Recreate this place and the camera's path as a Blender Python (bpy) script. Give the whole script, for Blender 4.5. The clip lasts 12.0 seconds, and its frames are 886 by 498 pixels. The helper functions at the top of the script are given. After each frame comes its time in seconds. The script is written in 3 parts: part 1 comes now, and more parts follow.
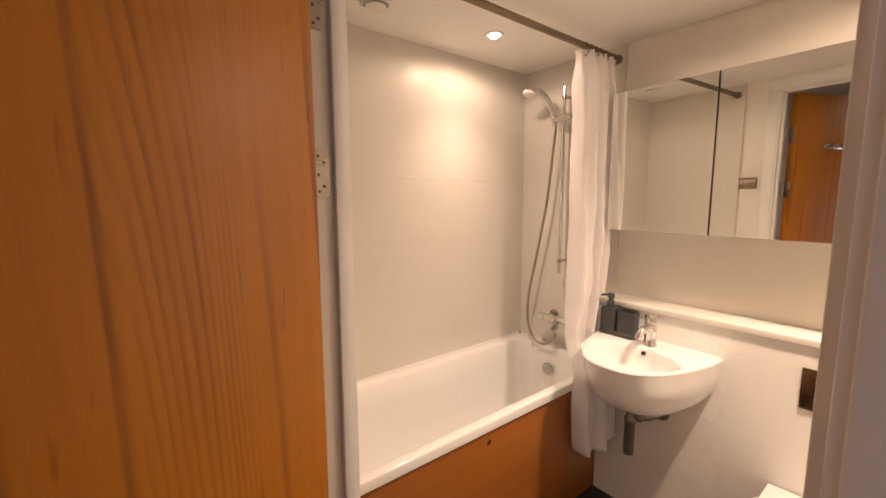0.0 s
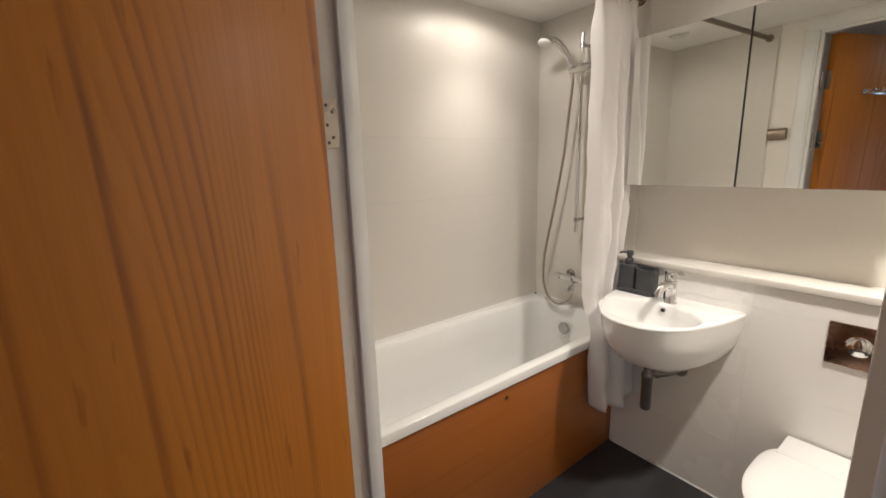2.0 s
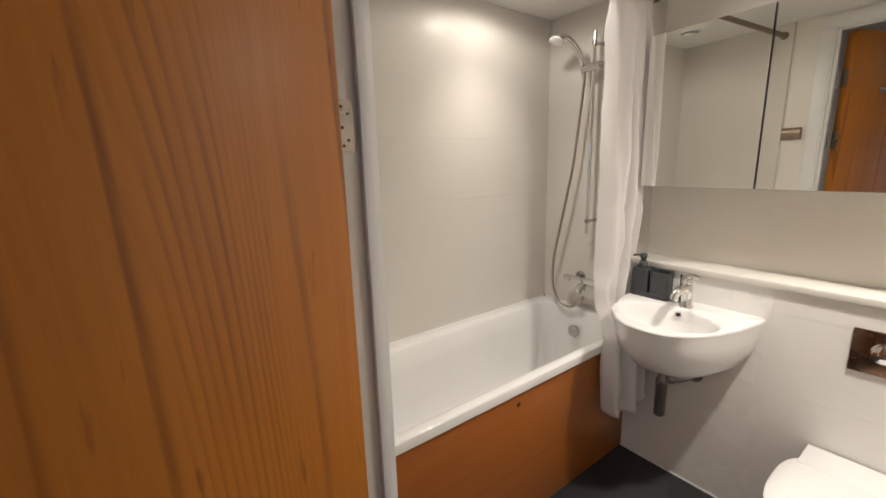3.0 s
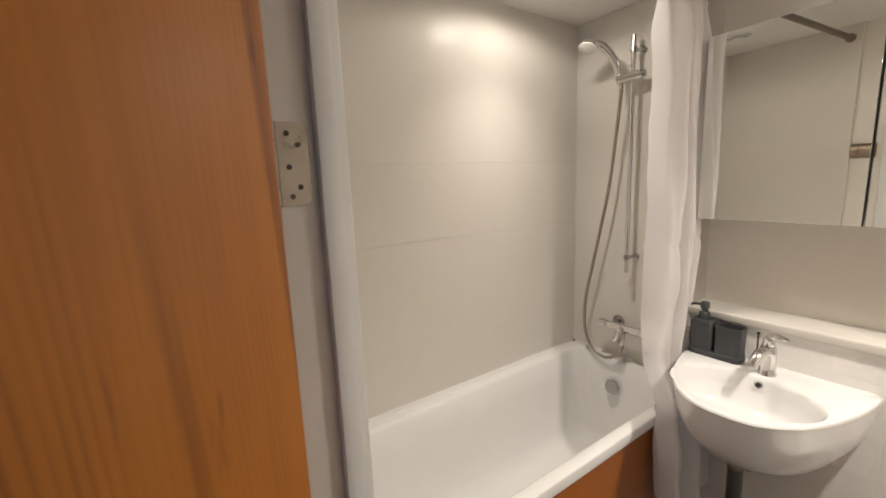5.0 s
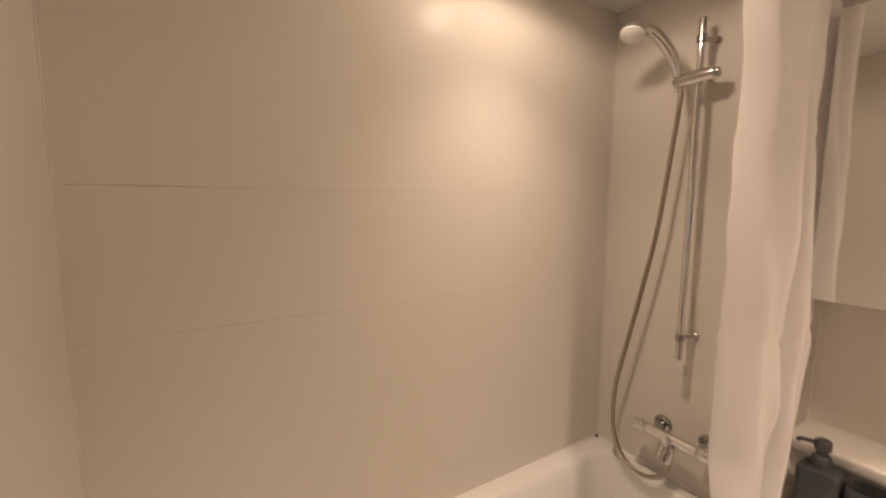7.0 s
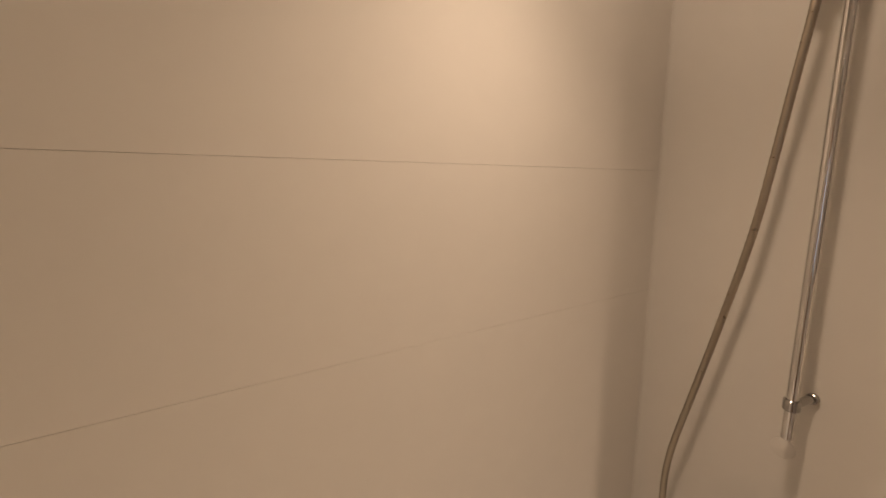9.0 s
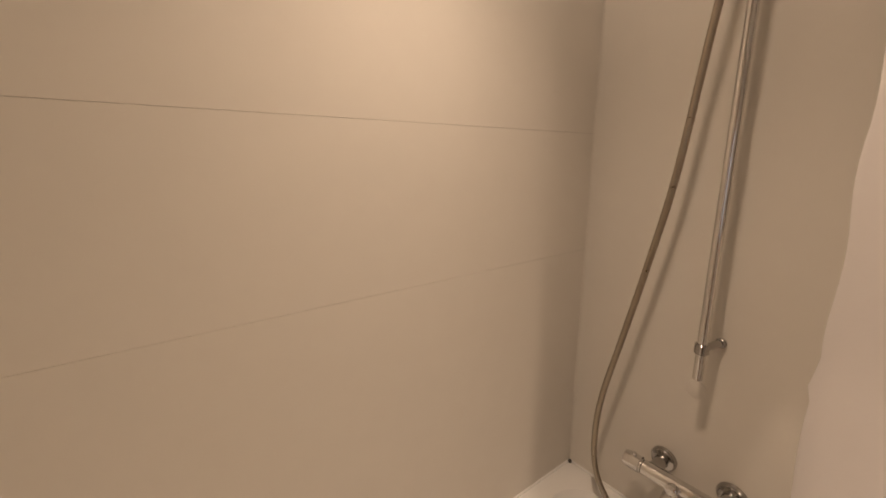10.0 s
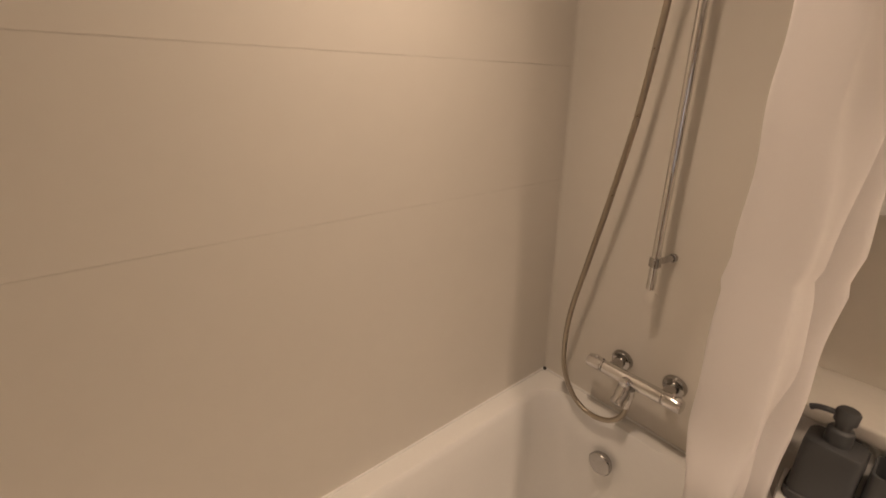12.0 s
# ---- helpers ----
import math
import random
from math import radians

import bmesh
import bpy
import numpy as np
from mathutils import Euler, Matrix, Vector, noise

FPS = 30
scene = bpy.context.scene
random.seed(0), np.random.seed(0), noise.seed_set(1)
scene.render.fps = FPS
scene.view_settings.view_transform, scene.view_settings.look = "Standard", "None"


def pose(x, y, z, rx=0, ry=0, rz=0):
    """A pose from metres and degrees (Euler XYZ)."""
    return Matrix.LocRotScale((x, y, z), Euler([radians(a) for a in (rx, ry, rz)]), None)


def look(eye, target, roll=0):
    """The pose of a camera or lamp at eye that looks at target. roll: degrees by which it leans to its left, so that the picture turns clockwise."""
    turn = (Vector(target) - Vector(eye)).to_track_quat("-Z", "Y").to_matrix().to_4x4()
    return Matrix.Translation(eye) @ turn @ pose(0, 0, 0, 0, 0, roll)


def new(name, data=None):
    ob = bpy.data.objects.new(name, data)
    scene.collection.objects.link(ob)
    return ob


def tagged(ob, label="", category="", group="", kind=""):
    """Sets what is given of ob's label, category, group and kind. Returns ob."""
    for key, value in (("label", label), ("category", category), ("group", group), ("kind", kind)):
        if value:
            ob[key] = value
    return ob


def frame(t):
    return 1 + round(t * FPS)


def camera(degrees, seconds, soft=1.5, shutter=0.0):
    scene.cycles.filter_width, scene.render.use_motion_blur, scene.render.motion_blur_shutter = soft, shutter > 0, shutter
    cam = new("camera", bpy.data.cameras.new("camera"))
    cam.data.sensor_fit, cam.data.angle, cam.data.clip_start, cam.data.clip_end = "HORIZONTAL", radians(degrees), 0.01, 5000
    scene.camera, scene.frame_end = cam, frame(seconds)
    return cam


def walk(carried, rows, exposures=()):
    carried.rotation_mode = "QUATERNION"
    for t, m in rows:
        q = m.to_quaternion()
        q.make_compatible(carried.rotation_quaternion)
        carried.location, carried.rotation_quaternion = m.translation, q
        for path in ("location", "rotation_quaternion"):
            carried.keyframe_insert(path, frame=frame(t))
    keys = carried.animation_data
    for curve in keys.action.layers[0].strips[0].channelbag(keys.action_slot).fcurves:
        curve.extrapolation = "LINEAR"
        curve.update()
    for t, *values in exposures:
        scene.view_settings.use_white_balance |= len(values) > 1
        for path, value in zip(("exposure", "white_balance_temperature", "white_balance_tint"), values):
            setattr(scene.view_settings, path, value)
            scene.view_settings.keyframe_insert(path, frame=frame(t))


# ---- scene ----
cam = camera(95.0, 12.0, soft=1.6, shutter=0.4)
PATH = [
    (0, (0.273, 0.264, 1.476), (1.51, 1.816, 1.233), -0.1),
    (0.5, (0.269, 0.277, 1.469), (1.492, 1.838, 1.209), -0.9),
    (1, (0.268, 0.279, 1.451), (1.454, 1.853, 1.109), -1.4),
    (1.5, (0.277, 0.275, 1.447), (1.448, 1.854, 1.078), -1.5),
    (2, (0.281, 0.283, 1.44), (1.449, 1.856, 1.04), -1.6),
    (2.5, (0.274, 0.315, 1.447), (1.436, 1.891, 1.039), -1.6),
    (4.3, (0.357, 0.462, 1.479), (1.509, 2.051, 1.094), -1.6),
    (4.5, (0.394, 0.511, 1.491), (1.532, 2.115, 1.128), -2.1),
    (5, (0.478, 0.603, 1.504), (1.599, 2.227, 1.176), -2.3),
    (5.5, (0.563, 0.731, 1.504), (1.685, 2.359, 1.202), -2.6),
    (6, (0.654, 0.859, 1.518), (1.78, 2.492, 1.261), -2.7),
    (6.5, (0.743, 0.948, 1.504), (1.88, 2.576, 1.267), -2.4),
    (7, (0.909, 0.958, 1.547), (1.953, 2.649, 1.317), 0.3),
    (7.2, (0.971, 0.975, 1.555), (1.936, 2.714, 1.341), 1.8),
    (9, (1.237, 1.37, 1.543), (2.314, 3.025, 1.225), 0.1),
    (9.5, (1.287, 1.331, 1.522), (2.379, 2.96, 1.128), -0.2),
    (10, (1.286, 1.314, 1.513), (2.466, 2.87, 1.081), 0.0),
    (10.5, (1.287, 1.286, 1.492), (2.49, 2.787, 0.942), -0.3),
    (11, (1.273, 1.264, 1.468), (2.457, 2.724, 0.785), -0.8),
    (11.5, (1.258, 1.249, 1.448), (2.454, 2.677, 0.721), -0.9),
    (12, (1.243, 1.21, 1.496), (2.385, 2.7, 0.805), -0.5),
]
EXPOSURES = [
    (0.0, 0.27, 6800, 24), (1.0, 0.17, 6400, 16), (2.0, 0.1, 5200, 8), (5.5, -0.02, 5350, 9), (6.5, -0.24, 6350, 20),
    (7.2, -0.31, 6600, 20), (8.8, -0.52, 6700, 20), (12.0, -0.53, 6700, 20)]
walk(cam, [(t, look(eye, target, roll)) for t, eye, target, roll in PATH], EXPOSURES)

# ---- light ----
world = bpy.data.worlds.new("daylight")
scene.world = world
world.use_nodes = True
sky = world.node_tree.nodes.new("ShaderNodeTexSky")
sky.sky_type, sky.sun_disc = "NISHITA", False
sky.sun_elevation, sky.sun_rotation = radians(35), radians(120)
world.node_tree.links.new(sky.outputs[0], world.node_tree.nodes["Background"].inputs[0])
world.node_tree.nodes["Background"].inputs[1].default_value = 0.12

WARM = (1.0, 0.79, 0.56)


def spot(name, x, y, z, watts, cone=150, blend=1.0, radius=0.03):
    data = bpy.data.lights.new(name, "SPOT")
    data.energy, data.color, data.spot_size, data.spot_blend, data.shadow_soft_size = watts, WARM, radians(cone), blend, radius
    ob = new(name, data)
    ob.matrix_world = pose(x, y, z)
    return ob


LAMPS = [(1.655, 1.625, 2.21), (1.700, 0.33, 2.21)]
spot("downlight_beam", 1.655, 1.622, 2.19, 27, 104)
spot("downlight_spill", 1.655, 1.622, 2.19, 11.0, 176, 0.3, 0.05)
spot("downlight_beam", 1.700, 0.33, 2.19, 100, 138, 1.0, 0.05)
spot("downlight_spill", 1.700, 0.33, 2.19, 13, 176, 0.3, 0.05)
spot("downlight_beam", -0.55, 0.34, 2.375, 16.5, 165, 1.0, 0.06)
window_light = bpy.data.lights.new("window_daylight", "AREA")
window_light.shape, window_light.size, window_light.size_y = "RECTANGLE", 0.62, 1.0
window_light.energy, window_light.color = 2.4, (0.72, 0.84, 1.0)
new("window_daylight", window_light).matrix_world = look((-1.21, -0.74, 1.25), (0.0, -0.74, 1.25))


# ---- materials ----
def material(name, colour, rough=0.5, metal=0.0, spec=0.5, mottle=0.06, scale=6.0, bump=0.0, bump_scale=200.0, coat=0.0, transmission=0.0):
    m = bpy.data.materials.new(name)
    m.use_nodes = True
    n, l = m.node_tree.nodes, m.node_tree.links
    b = n["Principled BSDF"]
    b.inputs["Roughness"].default_value, b.inputs["Metallic"].default_value = rough, metal
    b.inputs["Specular IOR Level"].default_value, b.inputs["Coat Weight"].default_value = spec, coat
    b.inputs["Transmission Weight"].default_value = transmission
    tc = n.new("ShaderNodeTexCoord")
    big, fine = n.new("ShaderNodeTexNoise"), n.new("ShaderNodeTexNoise")
    big.inputs["Scale"].default_value, big.inputs["Detail"].default_value = scale, 4
    fine.inputs["Scale"].default_value, fine.inputs["Detail"].default_value = scale * 14, 3
    for t in (big, fine):
        l.new(tc.outputs["Object"], t.inputs["Vector"])
    mix = n.new("ShaderNodeMix")
    mix.data_type, mix.blend_type = "FLOAT", "MIX"
    mix.inputs[0].default_value = 0.35
    l.new(big.outputs["Fac"], mix.inputs[2]), l.new(fine.outputs["Fac"], mix.inputs[3])
    ramp = n.new("ShaderNodeValToRGB")
    lo, hi = [max(0, c * (1 - mottle)) for c in colour], [min(1, c * (1 + mottle)) for c in colour]
    ramp.color_ramp.elements[0].position, ramp.color_ramp.elements[1].position = 0.3, 0.7
    ramp.color_ramp.elements[0].color, ramp.color_ramp.elements[1].color = (*lo, 1), (*hi, 1)
    l.new(mix.outputs[0], ramp.inputs[0]), l.new(ramp.outputs[0], b.inputs["Base Color"])
    mr = n.new("ShaderNodeMapRange")
    mr.inputs["From Min"].default_value, mr.inputs["From Max"].default_value = 0.3, 0.7
    mr.inputs["To Min"].default_value, mr.inputs["To Max"].default_value = max(0, rough * 0.85), min(1, rough * 1.15)
    l.new(big.outputs["Fac"], mr.inputs["Value"]), l.new(mr.outputs[0], b.inputs["Roughness"])
    if bump:
        bt, bn = n.new("ShaderNodeTexNoise"), n.new("ShaderNodeBump")
        bt.inputs["Scale"].default_value, bt.inputs["Detail"].default_value = bump_scale, 3
        bn.inputs["Strength"].default_value, bn.inputs["Distance"].default_value = bump, 0.002
        l.new(tc.outputs["Object"], bt.inputs["Vector"]), l.new(bt.outputs["Fac"], bn.inputs["Height"])
        l.new(bn.outputs[0], b.inputs["Normal"])
    return m


def veneer(name, dark, mid, light, rough, along, coat=0.15, lines=1.0, figure=0.0):
    """Wood veneer with grain along one axis: growth lines, a few dark veins, short flecks; figure places a flame across x."""
    m = bpy.data.materials.new(name)
    m.use_nodes = True
    n, l = m.node_tree.nodes, m.node_tree.links
    b = n["Principled BSDF"]
    b.inputs["Roughness"].default_value, b.inputs["Coat Weight"].default_value, b.inputs["Coat Roughness"].default_value = rough, coat, 0.3
    tc = n.new("ShaderNodeTexCoord")

    def cloud(across, length, detail, seed):
        mp, t = n.new("ShaderNodeMapping"), n.new("ShaderNodeTexNoise")
        s = [across, across, across]
        s[along] = length
        mp.inputs["Scale"].default_value, mp.inputs["Location"].default_value = s, (seed, seed * 0.7, seed * 1.3)
        t.inputs["Scale"].default_value, t.inputs["Detail"].default_value = 1.0, detail
        l.new(tc.outputs["Object"], mp.inputs["Vector"]), l.new(mp.outputs[0], t.inputs["Vector"])
        return t.outputs["Fac"]

    def op(kind, a, c, e=None):
        k = n.new("ShaderNodeMath")
        k.operation = kind
        for q, v in enumerate((a, c, e)):
            if v is None:
                continue
            if isinstance(v, (int, float)):
                k.inputs[q].default_value = v
            else:
                l.new(v, k.inputs[q])
        return k.outputs[0]

    def step(value, lo, hi, out_lo, out_hi):
        k = n.new("ShaderNodeMapRange")
        k.interpolation_type = "SMOOTHSTEP"
        for q, v in zip(("From Min", "From Max", "To Min", "To Max"), (lo, hi, out_lo, out_hi)):
            k.inputs[q].default_value = v
        l.new(value, k.inputs["Value"])
        return k.outputs[0]

    sep = n.new("ShaderNodeSeparateXYZ")
    l.new(tc.outputs["Object"], sep.inputs[0])
    across = sep.outputs[0] if along == 2 else sep.outputs[2]
    if figure:
        # flame figure: arches that run into close upright lines beside the middle of the sheet
        rise = op("MULTIPLY", op("EXPONENT", op("MULTIPLY", op("SUBTRACT", across, figure), 5.0), 0), 2.0)
        phase = op("MULTIPLY", op("ADD", rise, sep.outputs[2]), 4.0)
        phase = op("MULTIPLY_ADD", cloud(15, 0.7, 1, 16.1), 1.8, op("MULTIPLY_ADD", cloud(3.6, 0.45, 2, 6.3), 8.0, phase))
        band = op("MULTIPLY", step(across, figure + 0.12, figure + 0.22, 1.0, 0.15), step(across, figure - 0.14, figure + 0.01, 0.45, 1.0))
    else:
        phase = op("MULTIPLY_ADD", cloud(6.0, 0.5, 2, 6.3), 2.2, op("MULTIPLY", across, 60.0))
        band = step(cloud(5.5, 0.22, 2, 9.4), 0.44, 0.60, 0.0, 1.0)
    ring = op("FRACT", phase, 0)
    ring = op("MULTIPLY", step(ring, 0.0, 0.16, 0.0, 1.0), step(ring, 0.16, 0.70, 1.0, 0.0))
    ring = op("MULTIPLY", op("MULTIPLY", ring, band), step(cloud(9, 0.5, 2, 12.9), 0.38, 0.66, 0.03, 0.30 * lines))
    # single strong veins, drifting slowly
    veins = op("FRACT", op("MULTIPLY_ADD", cloud(2.0, 0.45, 1, 14.2), 1.5, op("MULTIPLY", across, 9.0)), 0)
    veins = op("MULTIPLY", step(veins, 0.0, 0.05, 0.0, 1.0), step(veins, 0.06, 0.20, 1.0, 0.0))
    veins = op("MULTIPLY", veins, step(cloud(7.0, 0.8, 2, 5.2), 0.40, 0.60, 0.02, 0.30 * lines))
    flecks = step(cloud(48, 7.0, 2, 1.7), 0.68, 0.76, 0.0, 0.16)
    pores = cloud(260, 6.0, 4, 7.7)
    tone = op("MULTIPLY_ADD", cloud(4.0, 0.9, 3, 2.2), 0.46, 0.33)
    tone = op("MULTIPLY_ADD", op("SUBTRACT", pores, 0.5), 0.14, tone)
    tone = op("MULTIPLY_ADD", op("SUBTRACT", cloud(60, 1.1, 3, 4.4), 0.5), 0.16 * lines, tone)
    tone = op("SUBTRACT", op("SUBTRACT", op("SUBTRACT", tone, ring), veins), flecks)
    ramp = n.new("ShaderNodeValToRGB")
    r = ramp.color_ramp.elements
    r[0].position, r[0].color = 0.12, (*dark, 1)
    r[1].position, r[1].color = 0.86, (*light, 1)
    ramp.color_ramp.elements.new(0.52).color = (*mid, 1)
    l.new(tone, ramp.inputs[0]), l.new(ramp.outputs[0], b.inputs["Base Color"])
    bn = n.new("ShaderNodeBump")
    bn.inputs["Strength"].default_value, bn.inputs["Distance"].default_value = 0.08, 0.001
    l.new(pores, bn.inputs["Height"]), l.new(bn.outputs[0], b.inputs["Normal"])
    return m


paint = material("wall paint, warm white", (0.79, 0.75, 0.68), 0.55, mottle=0.025, scale=3, bump=0.12, bump_scale=260)
ceiling_paint = material("ceiling paint, matt white", (0.86, 0.84, 0.80), 0.7, mottle=0.02, scale=3, bump=0.1, bump_scale=200)
gloss_white = material("satin white wood paint", (0.78, 0.77, 0.75), 0.35, mottle=0.03, scale=9, bump=0.06, bump_scale=90)
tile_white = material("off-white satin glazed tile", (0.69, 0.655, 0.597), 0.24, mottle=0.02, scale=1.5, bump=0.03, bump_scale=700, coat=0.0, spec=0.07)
white_tile = material("white glazed wall tile", (0.82, 0.80, 0.77), 0.25, mottle=0.012, scale=1.5, bump=0.02, bump_scale=900)
grout = material("off-white grout", (0.60, 0.57, 0.52), 0.8, mottle=0.06, scale=30)
ceramic = material("white glazed ceramic", (0.79, 0.78, 0.765), 0.08, mottle=0.01, scale=4, coat=0.4)
acrylic = material("white bath enamel", (0.83, 0.82, 0.80), 0.09, mottle=0.015, scale=5, coat=0.2)
plastic_white = material("white seat plastic", (0.80, 0.79, 0.775), 0.22, mottle=0.01, scale=6)
chrome = material("chrome", (0.72, 0.71, 0.70), 0.09, metal=1.0, mottle=0.04, scale=18)
brushed = material("brushed steel", (0.40, 0.365, 0.32), 0.30, metal=1.0, mottle=0.10, scale=26, bump=0.1, bump_scale=300)
hose_metal = material("wound steel hose", (0.42, 0.37, 0.30), 0.32, metal=1.0, mottle=0.04, scale=60)
# robe hook metal, its brown standing in for the dark hall it reflects
hook_steel = material("brown-toned hook steel", (0.36, 0.285, 0.215), 0.42, metal=1.0, mottle=0.12, scale=30, bump=0.1, bump_scale=300)
rod_metal = material("dull bronzed tube", (0.27, 0.215, 0.16), 0.42, metal=1.0, mottle=0.06, scale=30)
# the brown mirrored in the flush plate is put into this metal's colour
plate_metal = material("dark brown-toned metal", (0.20, 0.125, 0.085), 0.27, metal=1.0, mottle=0.08, scale=30)
ledge_paint = material("cream ledge paint", (0.67, 0.64, 0.585), 0.4, mottle=0.04, scale=9, bump=0.06, bump_scale=90)
mirror_glass = material("mirror", (0.86, 0.87, 0.85), 0.012, metal=1.0, mottle=0.01, scale=3)
dark_chrome = material("dull chrome", (0.42, 0.41, 0.40), 0.16, metal=1.0, mottle=0.1, scale=30)
grey_plastic = material("dark grey plastic", (0.042, 0.044, 0.047), 0.48, mottle=0.08, scale=20)
black = material("black rubber", (0.02, 0.02, 0.02), 0.6, mottle=0.1)
dull_grey = material("grey metal trap", (0.22, 0.21, 0.20), 0.38, metal=0.8, mottle=0.12, scale=20)
slate = material("charcoal vinyl floor", (0.028, 0.028, 0.031), 0.5, mottle=0.28, scale=7, bump=0.25, bump_scale=60)
oak_floor = material("hall laminate", (0.30, 0.20, 0.12), 0.45, mottle=0.2, scale=8)
cabinet_white = material("white cabinet board", (0.72, 0.70, 0.67), 0.4, mottle=0.02)
dark_board = material("dark cabinet door edge", (0.06, 0.055, 0.05), 0.5, mottle=0.1)
frosted = material("milky plastic", (0.84, 0.83, 0.80), 0.30, mottle=0.02)
door_wood = veneer("honey cherry door veneer", (0.19, 0.055, 0.005), (0.46, 0.165, 0.010), (0.62, 0.245, 0.020), 0.45, 2, coat=0.05, figure=0.25)
far_door_wood = veneer("honey cherry veneer", (0.21, 0.062, 0.006), (0.47, 0.166, 0.013), (0.62, 0.245, 0.024), 0.38, 2)
panel_wood = veneer("reddish cherry panel veneer", (0.21, 0.064, 0.008), (0.33, 0.106, 0.014), (0.40, 0.140, 0.022), 0.34, 0, lines=0.5)

fabric = bpy.data.materials.new("white curtain cloth")
fabric.use_nodes = True
fn, fl = fabric.node_tree.nodes, fabric.node_tree.links
fb = fn["Principled BSDF"]
fb.inputs["Base Color"].default_value, fb.inputs["Roughness"].default_value = (0.95, 0.925, 0.92, 1), 0.75
f_tc, f_noise, f_bump, f_tr, f_mix = (fn.new("ShaderNode" + s) for s in ("TexCoord", "TexNoise", "Bump", "BsdfTranslucent", "MixShader"))
f_noise.inputs["Scale"].default_value = 38
f_bump.inputs["Strength"].default_value, f_bump.inputs["Distance"].default_value = 0.25, 0.004
fl.new(f_tc.outputs["Object"], f_noise.inputs["Vector"]), fl.new(f_noise.outputs["Fac"], f_bump.inputs["Height"])
fl.new(f_bump.outputs[0], fb.inputs["Normal"])
f_tr.inputs[0].default_value = (0.95, 0.93, 0.91, 1)
f_mix.inputs[0].default_value = 0.50
fl.new(fb.outputs[0], f_mix.inputs[1]), fl.new(f_tr.outputs[0], f_mix.inputs[2])
fl.new(f_mix.outputs[0], fn["Material Output"].inputs[0])

glow = bpy.data.materials.new("lamp lens")
glow.use_nodes = True
glow.node_tree.nodes["Principled BSDF"].inputs["Emission Color"].default_value = (1.0, 0.86, 0.66, 1)
glow.node_tree.nodes["Principled BSDF"].inputs["Emission Strength"].default_value = 14.0


# ---- building helpers ----
def mesh_of(name, bm, mat, smooth=True, angle=40):
    bmesh.ops.recalc_face_normals(bm, faces=bm.faces)
    me = bpy.data.meshes.new(name)
    if smooth:
        for f in bm.faces:
            f.smooth = True
        for e in bm.edges:
            if len(e.link_faces) == 2 and e.calc_face_angle(0) > radians(angle):
                e.smooth = False
    bm.to_mesh(me)
    bm.free()
    me.materials.append(mat)
    return me


def part(name, bm, mat, parent=None, label="", smooth=True):
    ob = new(name, mesh_of(name, bm, mat, smooth))
    if parent:
        ob.parent = parent
        ob.matrix_parent_inverse = Matrix()
        if parent.type == "EMPTY":
            ob.location = -Vector(parent.location)
        elif parent.parent and parent.parent.type == "EMPTY":
            ob.location = Vector((0, 0, 0))
    return tagged(ob, label) if label else ob


def thing(name, x, y, z, label, category, group="", kind=""):
    ob = new(name)
    ob.empty_display_size = 0.05
    ob.location = (x, y, z)
    return tagged(ob, label, category, group, kind)


def box(x0, x1, y0, y1, z0, z1, bevel=0.0, seg=2):
    bm = bmesh.new()
    bmesh.ops.create_cube(bm, size=1)
    for v in bm.verts:
        v.co = ((x0 + x1) / 2 + v.co.x * (x1 - x0), (y0 + y1) / 2 + v.co.y * (y1 - y0), (z0 + z1) / 2 + v.co.z * (z1 - z0))
    if bevel:
        bmesh.ops.bevel(bm, geom=bm.edges[:], offset=bevel, segments=seg, profile=0.5, affect="EDGES")
    return bm


def join(*bms):
    out = bms[0]
    for b in bms[1:]:
        me = bpy.data.meshes.new("tmp")
        b.to_mesh(me)
        b.free()
        out.from_mesh(me)
        bpy.data.meshes.remove(me)
    return out


def lathe(profile, n=32):
    """A solid turned about z from (radius, height) pairs."""
    bm = bmesh.new()
    rings = []
    for r, z in profile:
        rings.append([bm.verts.new((r * math.cos(2 * math.pi * k / n), r * math.sin(2 * math.pi * k / n), z)) for k in range(n)])
    for a, b in zip(rings, rings[1:]):
        for k in range(n):
            bm.faces.new((a[k], a[(k + 1) % n], b[(k + 1) % n], b[k]))
    bm.faces.new(rings[0][::-1])
    bm.faces.new(rings[-1])
    return bm


def turned(profile, foot, axis, n=32):
    """lathe() with its foot at a place and its axis along a direction."""
    bm = lathe(profile, n)
    bmesh.ops.transform(bm, matrix=Matrix.Translation(foot) @ Vector(axis).to_track_quat("Z", "Y").to_matrix().to_4x4(), verts=bm.verts)
    return bm


def rod(a, b, r, n=20, edge=0.0):
    length = (Vector(b) - Vector(a)).length
    e = edge or r * 0.15
    return turned([(r - e, 0), (r, e), (r, length - e), (r - e, length)], a, Vector(b) - Vector(a), n)


def smooth_path(points, steps=8):
    pts = [Vector(p) for p in points]
    pts = [2 * pts[0] - pts[1]] + pts + [2 * pts[-1] - pts[-2]]
    out = []
    for i in range(1, len(pts) - 2):
        p0, p1, p2, p3 = pts[i - 1:i + 3]
        for s in range(steps):
            t = s / steps
            out.append(0.5 * ((2 * p1) + (p2 - p0) * t + (2 * p0 - 5 * p1 + 4 * p2 - p3) * t * t + (3 * p1 - p0 - 3 * p2 + p3) * t ** 3))
    out.append(pts[-2])
    return out


